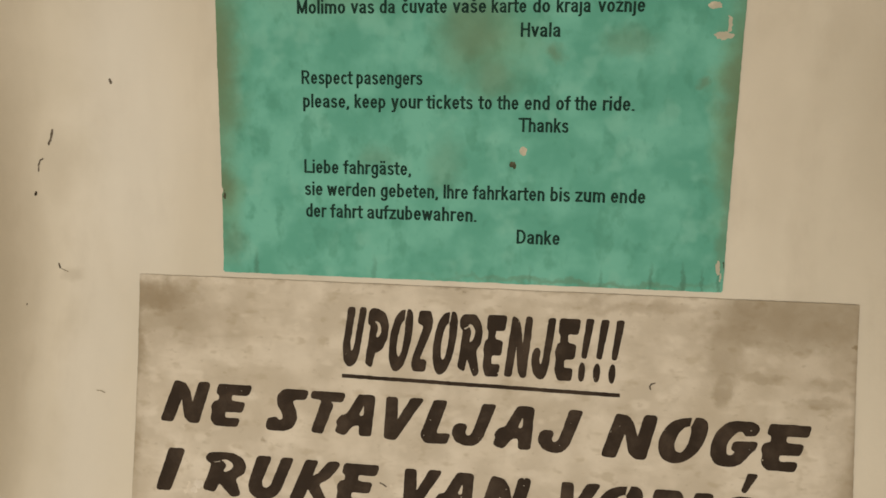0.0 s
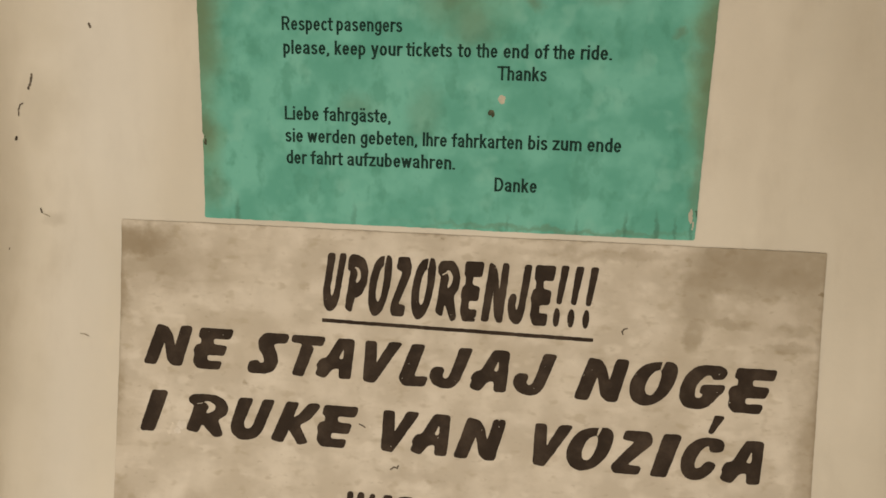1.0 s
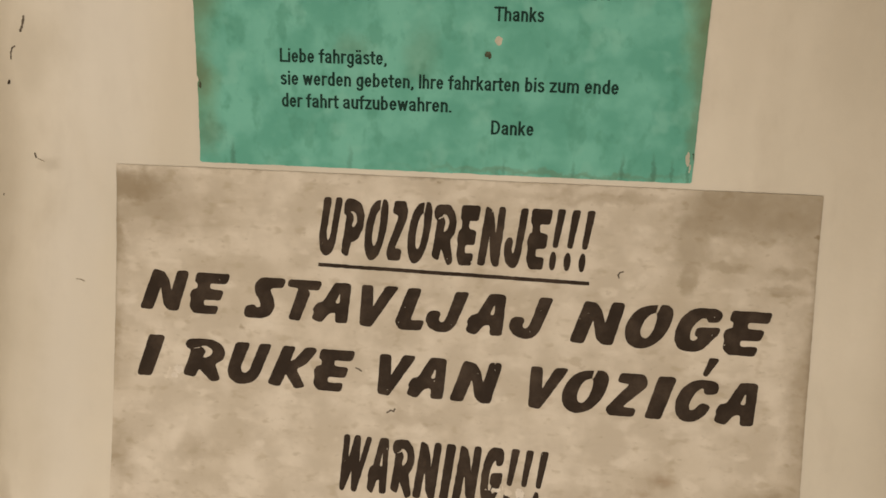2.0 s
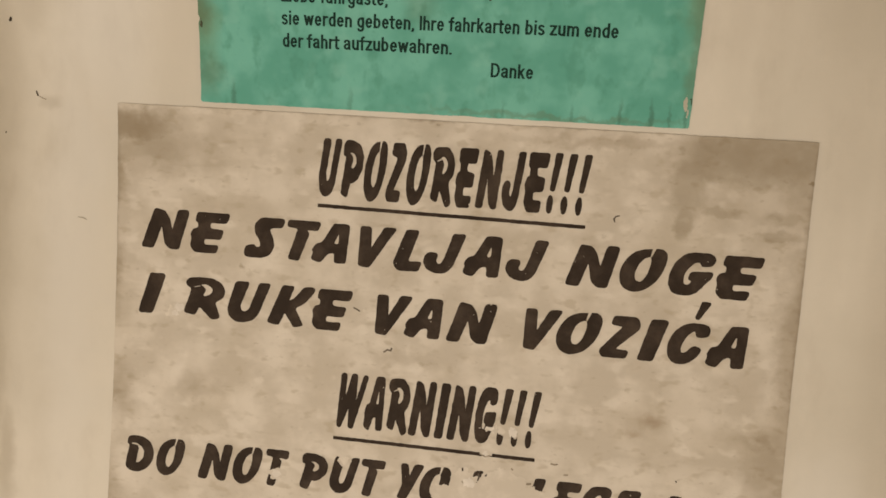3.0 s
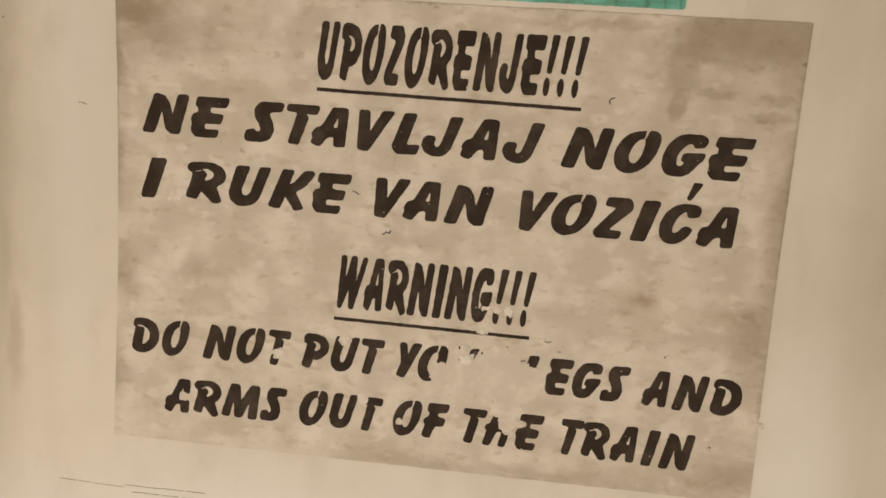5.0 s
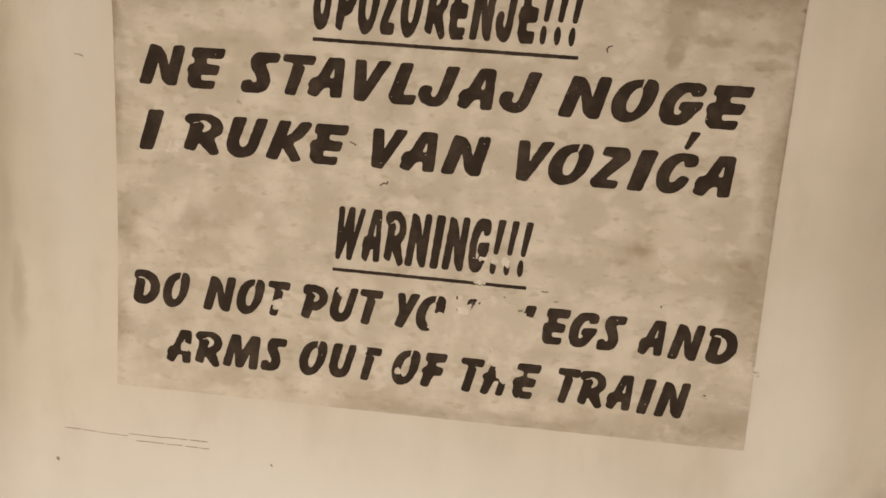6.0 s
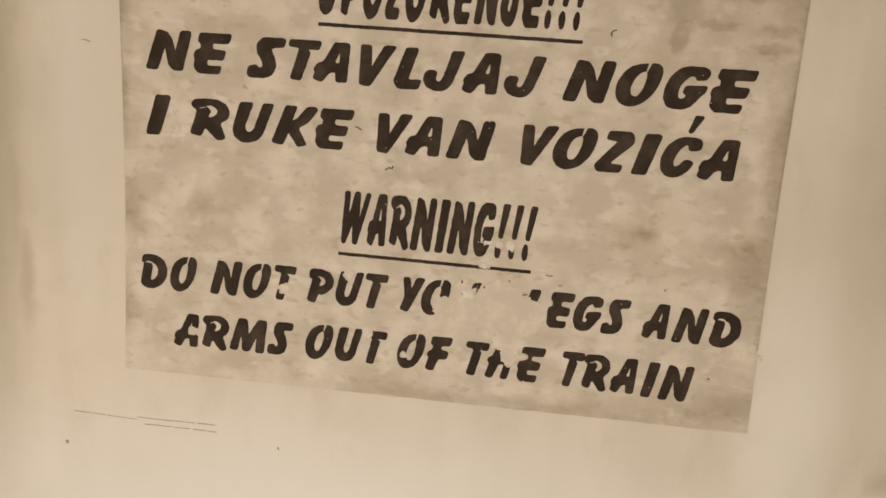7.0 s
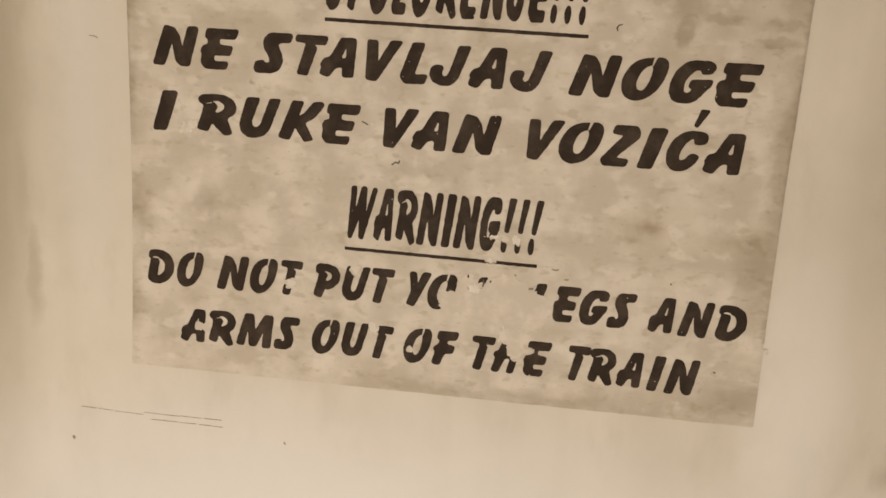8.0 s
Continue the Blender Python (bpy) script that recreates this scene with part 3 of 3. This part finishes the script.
def mark(name, points, r, material, base, parent, seed, lift=0.0002):
    """A short crooked stroke through points in millimetres."""
    def field(X, Z):
        f = np.full(X.shape, 1e9)
        for (ax, az), (bx, bz) in zip(points, points[1:]):
            f = np.minimum(f, capsule(X, Z, ax * MM, az * MM, bx * MM, bz * MM, r * MM))
        return f + 0.35 * r * MM * grid_noise(X, Z, 900, seed)

    px, pz = [p[0] for p in points], [p[1] for p in points]
    verts, faces = fill(field, ((min(px) - 2) * MM, (max(px) + 2) * MM, (min(pz) - 2) * MM, (max(pz) + 2) * MM), max(0.00012, 0.25 * r * MM), base, lift)
    return mesh_object(name, verts, faces, material, parent)


mark("speck", [(102.7, 247.3), (100.7, 246.7), (99.8, 245.3), (100.3, 243.7)], 0.42, SCUFF, SIGN, sign, 1.0)
mark("speck", [(-32.6, 153.8), (-30.6, 155.3), (-28.6, 154.8), (-28.1, 156.3)], 0.5, SCUFF, SIGN, sign, 2.0)
mark("speck", [(-53.1, 179.6), (-51.1, 178.8), (-49.6, 177.8)], 0.4, SCUFF, SIGN, sign, 3.0)
mark("print_rest", [(30.8, 96), (32.8, 94.8), (34.3, 94.3), (36.9, 95.6)], 0.3, SMEAR, SIGN, sign, 4.9)
mark("speck", [(-8.4, 294.2), (-7.2, 293.9)], 0.55, SMEAR, SIGN, sign, 4.0)
mark("print_rest", [(28.8, 83.2), (30.2, 84.2), (32.7, 84.4)], 0.95, BLACK, SIGN, sign, 4.5)
mark("print_rest", [(30.6, 83.2), (31.1, 81), (30.5, 79.2)], 0.55, SCUFF, SIGN, sign, 4.7)
mark("speck", [(181.6, 36), (182.6, 35.6)], 0.5, SCUFF, SIGN, sign, 5.0)
mark("print_rest", [(20.6, 85.6), (20.8, 84.4)], 0.5, MARK, SIGN, sign, 5.4)
mark("print_rest", [(20.8, 77.6), (21.6, 76.4)], 0.3, SMEAR, SIGN, sign, 5.6)
mark("speck", [(74.2, 94.2), (76.3, 93.8), (77.9, 94.2)], 0.45, SMEAR, SIGN, sign, 6.2)
mark("speck", [(60.8, 80), (62.6, 80.4)], 0.7, SMEAR, SIGN, sign, 6.4)
mark("speck", [(50.7, 88.5), (51.3, 87.9)], 0.5, SMEAR, SIGN, sign, 6.6)
mark("speck", [(82.7, 88.1), (84.5, 88.3)], 0.5, SMEAR, SIGN, sign, 6.8)
mark("speck", [(148.6, 91.4), (148.9, 90.9)], 0.4, MARK, SIGN, sign, 6.0)

# ---------------------------------------------------------------- the ticket notice

TICKET = (0.0, 0.0, 1.204)


def ticket_sheet(X, Z):
    left, right = -0.1560 - 0.009 * Z, 0.1378 + 0.018 * Z
    edge = 0.0003 * grid_noise(X, Z, 70, 18.0) + 0.00025 * grid_noise(X, Z, 320, 12.0)
    f = np.maximum(np.maximum(np.maximum(left - X, X - right), Z - 0.205), -0.0010 - Z) + edge
    return np.maximum(f, -ellipse(X, Z, -0.1572, 0.0480, 0.0016, 0.0022))


verts, faces = fill(ticket_sheet, (-0.176, 0.152, -0.003, 0.213), 0.001, TICKET, 0.0)
ticket = mesh_object("ticket_notice", verts, faces, GREEN)
ticket.location = TICKET
tagged(ticket, "faded green paper notice with small black print on wall", "notice")
solid = ticket.modifiers.new("thickness", "SOLIDIFY")
solid.thickness, solid.offset = 0.0004, -1


# A narrow upright print alphabet: width, then strokes along their middle, in cap heights.
# l: a run of straight lines; o: part of an oval (middle, half width, half height, from, to in degrees).
PRINT = {
    "M": ".62 l .08 0 .08 1; l .54 0 .54 1; l .08 .93 .31 .1 .54 .93", "H": ".54 l .08 0 .08 1; l .46 0 .46 1; l .08 .53 .46 .53",
    "R": ".55 l .08 0 .08 1; l .08 .92 .28 .92; o .28 .70 .18 .22 90 -90; l .08 .48 .28 .48; l .28 .48 .47 0",
    "T": ".50 l .25 0 .25 1; l 0 .92 .5 .92", "L": ".46 l .08 1 .08 .08 .46 .08", "I": ".16 l .08 0 .08 1",
    "D": ".55 l .08 0 .08 1; l .08 .92 .25 .92; l .08 .08 .25 .08; o .25 .50 .22 .42 90 -90",
    "a": ".44 o .21 .51 .13 .14 165 0; l .34 .51 .34 .12 .37 0; l .34 .41 .20 .38; o .20 .22 .12 .15 95 345",
    "b": ".44 l .08 0 .08 1; o .21 .36 .15 .29 0 360", "d": ".44 l .36 0 .36 1; o .23 .36 .15 .29 0 360",
    "p": ".44 l .08 -.28 .08 .73; o .21 .36 .15 .29 0 360", "c": ".41 o .22 .36 .14 .29 50 310",
    "e": ".44 o .22 .36 .14 .29 0 318; l .08 .37 .36 .37", "o": ".45 o .225 .36 .145 .29 0 360",
    "f": ".27 l .12 0 .12 .80; o .22 .82 .10 .11 180 90; l 0 .65 .26 .65", "t": ".26 l .11 .92 .11 .18; o .20 .17 .09 .10 180 285; l 0 .65 .25 .65",
    "g": ".44 l .36 .73 .36 -.04; o .23 .36 .15 .29 0 360; o .22 -.04 .14 .17 0 -155", "j": ".17 l .09 .73 .09 -.10; o .01 -.10 .08 .11 0 -90; l .09 .90 .09 .99",
    "h": ".43 l .08 0 .08 1; o .215 .46 .135 .19 180 0; l .35 .46 .35 0", "n": ".43 l .08 0 .08 .73; o .215 .46 .135 .19 180 0; l .35 .46 .35 0",
    "m": ".68 l .08 0 .08 .73; o .21 .47 .13 .18 180 0; l .34 .47 .34 0; o .47 .47 .13 .18 180 0; l .60 .47 .60 0",
    "r": ".30 l .08 0 .08 .73; o .23 .44 .15 .21 180 70", "u": ".43 l .35 0 .35 .73; o .215 .27 .135 .19 180 360; l .08 .27 .08 .73",
    "i": ".16 l .08 0 .08 .73; l .08 .90 .08 .99", "l": ".16 l .08 0 .08 1", "k": ".42 l .08 0 .08 1; l .08 .26 .36 .73; l .19 .42 .38 0",
    "s": ".40 o .20 .52 .12 .13 35 270; o .20 .21 .13 .15 90 -150; l .18 .39 .22 .36", "v": ".41 l .05 .73 .205 .06 .36 .73",
    "w": ".58 l .05 .73 .17 .06 .29 .68 .41 .06 .53 .73", "y": ".41 l .05 .73 .21 .04; l .36 .73 .19 -.10; o .10 -.10 .09 .11 0 -110",
    "z": ".38 l .04 .65 .33 .65 .06 .08 .35 .08", ",": ".17 l .09 .08 .09 0 .04 -.13", ".": ".16 l .06 .07 .10 .07",
}
ACCENT = {"č": ("c", "l .12 .97 .22 .86 .32 .97"), "š": ("s", "l .10 .97 .20 .86 .30 .97"), "ž": ("z", "l .09 .97 .19 .86 .29 .97"), "ä": ("a", "l .13 .90 .13 .99; l .30 .90 .30 .99")}


def print_runs(text):
    """The strokes of a word as straight pieces, and its whole width."""
    runs, x = [], 0.0
    for ch in text:
        base, extra = ACCENT.get(ch, (ch, ""))
        wide, body = PRINT[base].split(" ", 1)
        for item in (body + ("; " + extra if extra else "")).split(";"):
            kind, *n = item.split()
            n = [float(v) for v in n]
            if kind == "o":
                cx, cz, rx, rz, a0, a1 = n
                turn = np.radians(np.linspace(a0, a1, 3 + int(abs(a1 - a0) / 30)))
                points = [(cx + rx * math.cos(a), cz + rz * math.sin(a)) for a in turn]
            else:
                points = list(zip(n[0::2], n[1::2]))
            runs += [(ax + x, az, bx + x, bz) for (ax, az), (bx, bz) in zip(points, points[1:])]
        x += float(wide) + 0.055
    return runs, x - 0.055


def print_word(text, xl, xr, zb, cap):
    """A word of small print, drawn to fill its place, with slightly worn edges."""
    runs, wide = print_runs(text)
    k, rise = (xr - xl) * MM / wide, cap * MM

    def field(X, Z):
        U, V = (X - xl * MM) / k, (Z - zb * MM) / rise
        f = np.full(X.shape, 1e9)
        for ax, az, bx, bz in runs:
            g = capsule(U, V, ax, az, bx, bz, 0.070)
            if abs(bz - az) > 0.085:
                g = np.maximum(g, V - max(az, bz))
                if min(az, bz) <= 0:
                    g = np.maximum(g, min(az, bz) - V)
            f = np.minimum(f, g)
        return f * rise + 0.00007 * grid_noise(X, Z, 900, xl)

    verts, faces = fill(field, (xl * MM - 0.0006, xr * MM + 0.0006, (zb - 0.36 * cap) * MM, (zb + 1.06 * cap) * MM), 0.00017, TICKET, 0.0002)
    mesh_object("word", verts, faces, GREEN_BLACK, ticket, f'small black print "{text}"')


def print_line(line, zb, places):
    for i, text in enumerate(line.split()):
        print_word(text, places[2 * i], places[2 * i + 1], zb + 0.0022 * (places[2 * i] + 110), 8.4 * (0.975 - 0.0004 * zb))


print_line("Molimo vas da čuvate vaše karte do kraja vožnje", 149, (-108.1, -79.3, -76, -62.5, -59.5, -50.4, -46.7, -20.7, -17.4, 1.4, 4.2, 23.7, 27.1, 36.7, 40.1, 58.8, 62.8, 87.9))
print_line("Hvala", 136.1, (20.7, 42.9))
print_line("Respect pasengers", 110.1, (-105.8, -75.4, -73, -34.3))
print_line("please, keep your tickets to the end of the ride.", 96.9, (-105, -77.2, -74.2, -55.7, -52.4, -34.3, -31.6, -5.2, -1.7, 5.8, 9, 20.8, 24, 38.2, 41.6, 49.5, 52.3, 64.2, 67.3, 84.8))
print_line("Thanks", 84.7, (21.4, 49.1))
print_line("Liebe fahrgäste,", 59.4, (-104.8, -83.8, -80.7, -40.5))
print_line("sie werden gebeten, Ihre fahrkarten bis zum ende", 46.6, (-104.6, -93.6, -90.8, -61.7, -58.7, -24.4, -21.4, -6.9, -3.9, 37, 40.2, 51.4, 54.3, 71, 73.9, 93.2))
print_line("der fahrt aufzubewahren.", 33.8, (-104.1, -91.6, -88.8, -69.6, -66.8, -1.7))
print_line("Danke", 22, (21.6, 46.5))

for spots in ([(132.8, 143.2, 1.6, 5), (130.1, 137.3, 4.5, 2.2)], [(125.4, 153.1, 3.5, 2)], [(24, 73.9, 1.8, 2)], [(134.7, 11.2, 1.2, 4)], [(136.3, 8.2, 0.8, 3)]):
    patch("fleck", spots, PALE, TICKET, ticket, 4.4, 0.0010)
for spots in ([(18.3, 66.6, 1.4, 1.1), (19.3, 66, 0.8, 1.4)], [(-154.7, 45.4, 0.8, 2)], [(137.7, 13.6, 0.7, 1.6)]):
    patch("speck", spots, OLIVE, TICKET, ticket, 6.4, 0.0008, step=0.0002)

# ---------------------------------------------------------------- marks on the wall


def wall_mark(name, points, r, material, seed):
    """A crooked stroke on the painted wall, points in metres."""
    base = (0, 0, 0)
    def field(X, Z):
        f = np.full(X.shape, 1e9)
        for (ax, az), (bx, bz) in zip(points, points[1:]):
            f = np.minimum(f, capsule(X, Z, ax, az, bx, bz, r))
        return f + 0.5 * r * grid_noise(X, Z, 700, seed) + 0.3 * r * grid_noise(X, Z, 2500, seed)

    px, pz = [p[0] for p in points], [p[1] for p in points]
    pad = 2 * r + 0.0004
    verts, faces = fill(field, (min(px) - pad, max(px) + pad, min(pz) - pad, max(pz) + pad), max(0.00012, 0.25 * r), base, 0.0)
    verts = [(x, wall_y(x, z) - 0.00025, z) for x, _, z in verts]
    return mesh_object(name, verts, faces, material, wall)


wall_mark("scuff_mark", [(-0.2656, 1.2856), (-0.2666, 1.2813), (-0.2686, 1.2770)], 0.0007, SCUFF, 1.0)
wall_mark("scuff_mark", [(-0.2735, 1.2684), (-0.2756, 1.2675), (-0.2773, 1.2646), (-0.2775, 1.2611)], 0.0005, SCUFF, 2.0)
wall_mark("scuff_mark", [(-0.2807, 1.2476), (-0.2811, 1.2467)], 0.0010, MARK, 3.0)
wall_mark("scuff_mark", [(-0.2262, 1.3160), (-0.2254, 1.3141)], 0.0008, SCUFF, 4.0)
wall_mark("scuff_mark", [(-0.2649, 1.2038), (-0.2640, 1.2013)], 0.0005, SCUFF, 5.0)
wall_mark("scuff_mark", [(-0.2630, 1.2006), (-0.2587, 1.1990)], 0.00022, SMEAR, 5.5)
wall_mark("scuff_mark", [(-0.2886, 1.1773), (-0.2888, 1.1766)], 0.0005, SCUFF, 6.0)
wall_mark("scuff_mark", [(-0.2354, 1.1261), (-0.2324, 1.1259), (-0.2299, 1.1249)], 0.00028, SMEAR, 7.0)
wall_mark("scuff_mark", [(-0.2568, 0.8435), (-0.2563, 0.8427)], 0.0010, SMEAR, 8.0)
wall_mark("scuff_mark", [(-0.1002, 0.8568), (-0.0996, 0.8558)], 0.0006, SMEAR, 9.0)
rng = random.Random(5)
for x0, x1, z0, z1 in ((-0.250, -0.203, 0.8676, 0.8662), (-0.203, -0.146, 0.8680, 0.8683), (-0.198, -0.145, 0.8635, 0.8634)):
    x = x0
    while x < x1:
        e = min(x1, x + rng.uniform(0.005, 0.015))
        za, zc = (z0 + (z1 - z0) * (q - x0) / (x1 - x0) + rng.uniform(-0.0002, 0.0002) for q in (x, e))
        wall_mark("scratch", [(x, za), (e, zc)], rng.choice((0.00012, 0.00015, 0.00019)), SCUFF if x0 > -0.21 else SMEAR, 10 + x * 90)
        x = e + rng.uniform(0.0004, 0.0025)
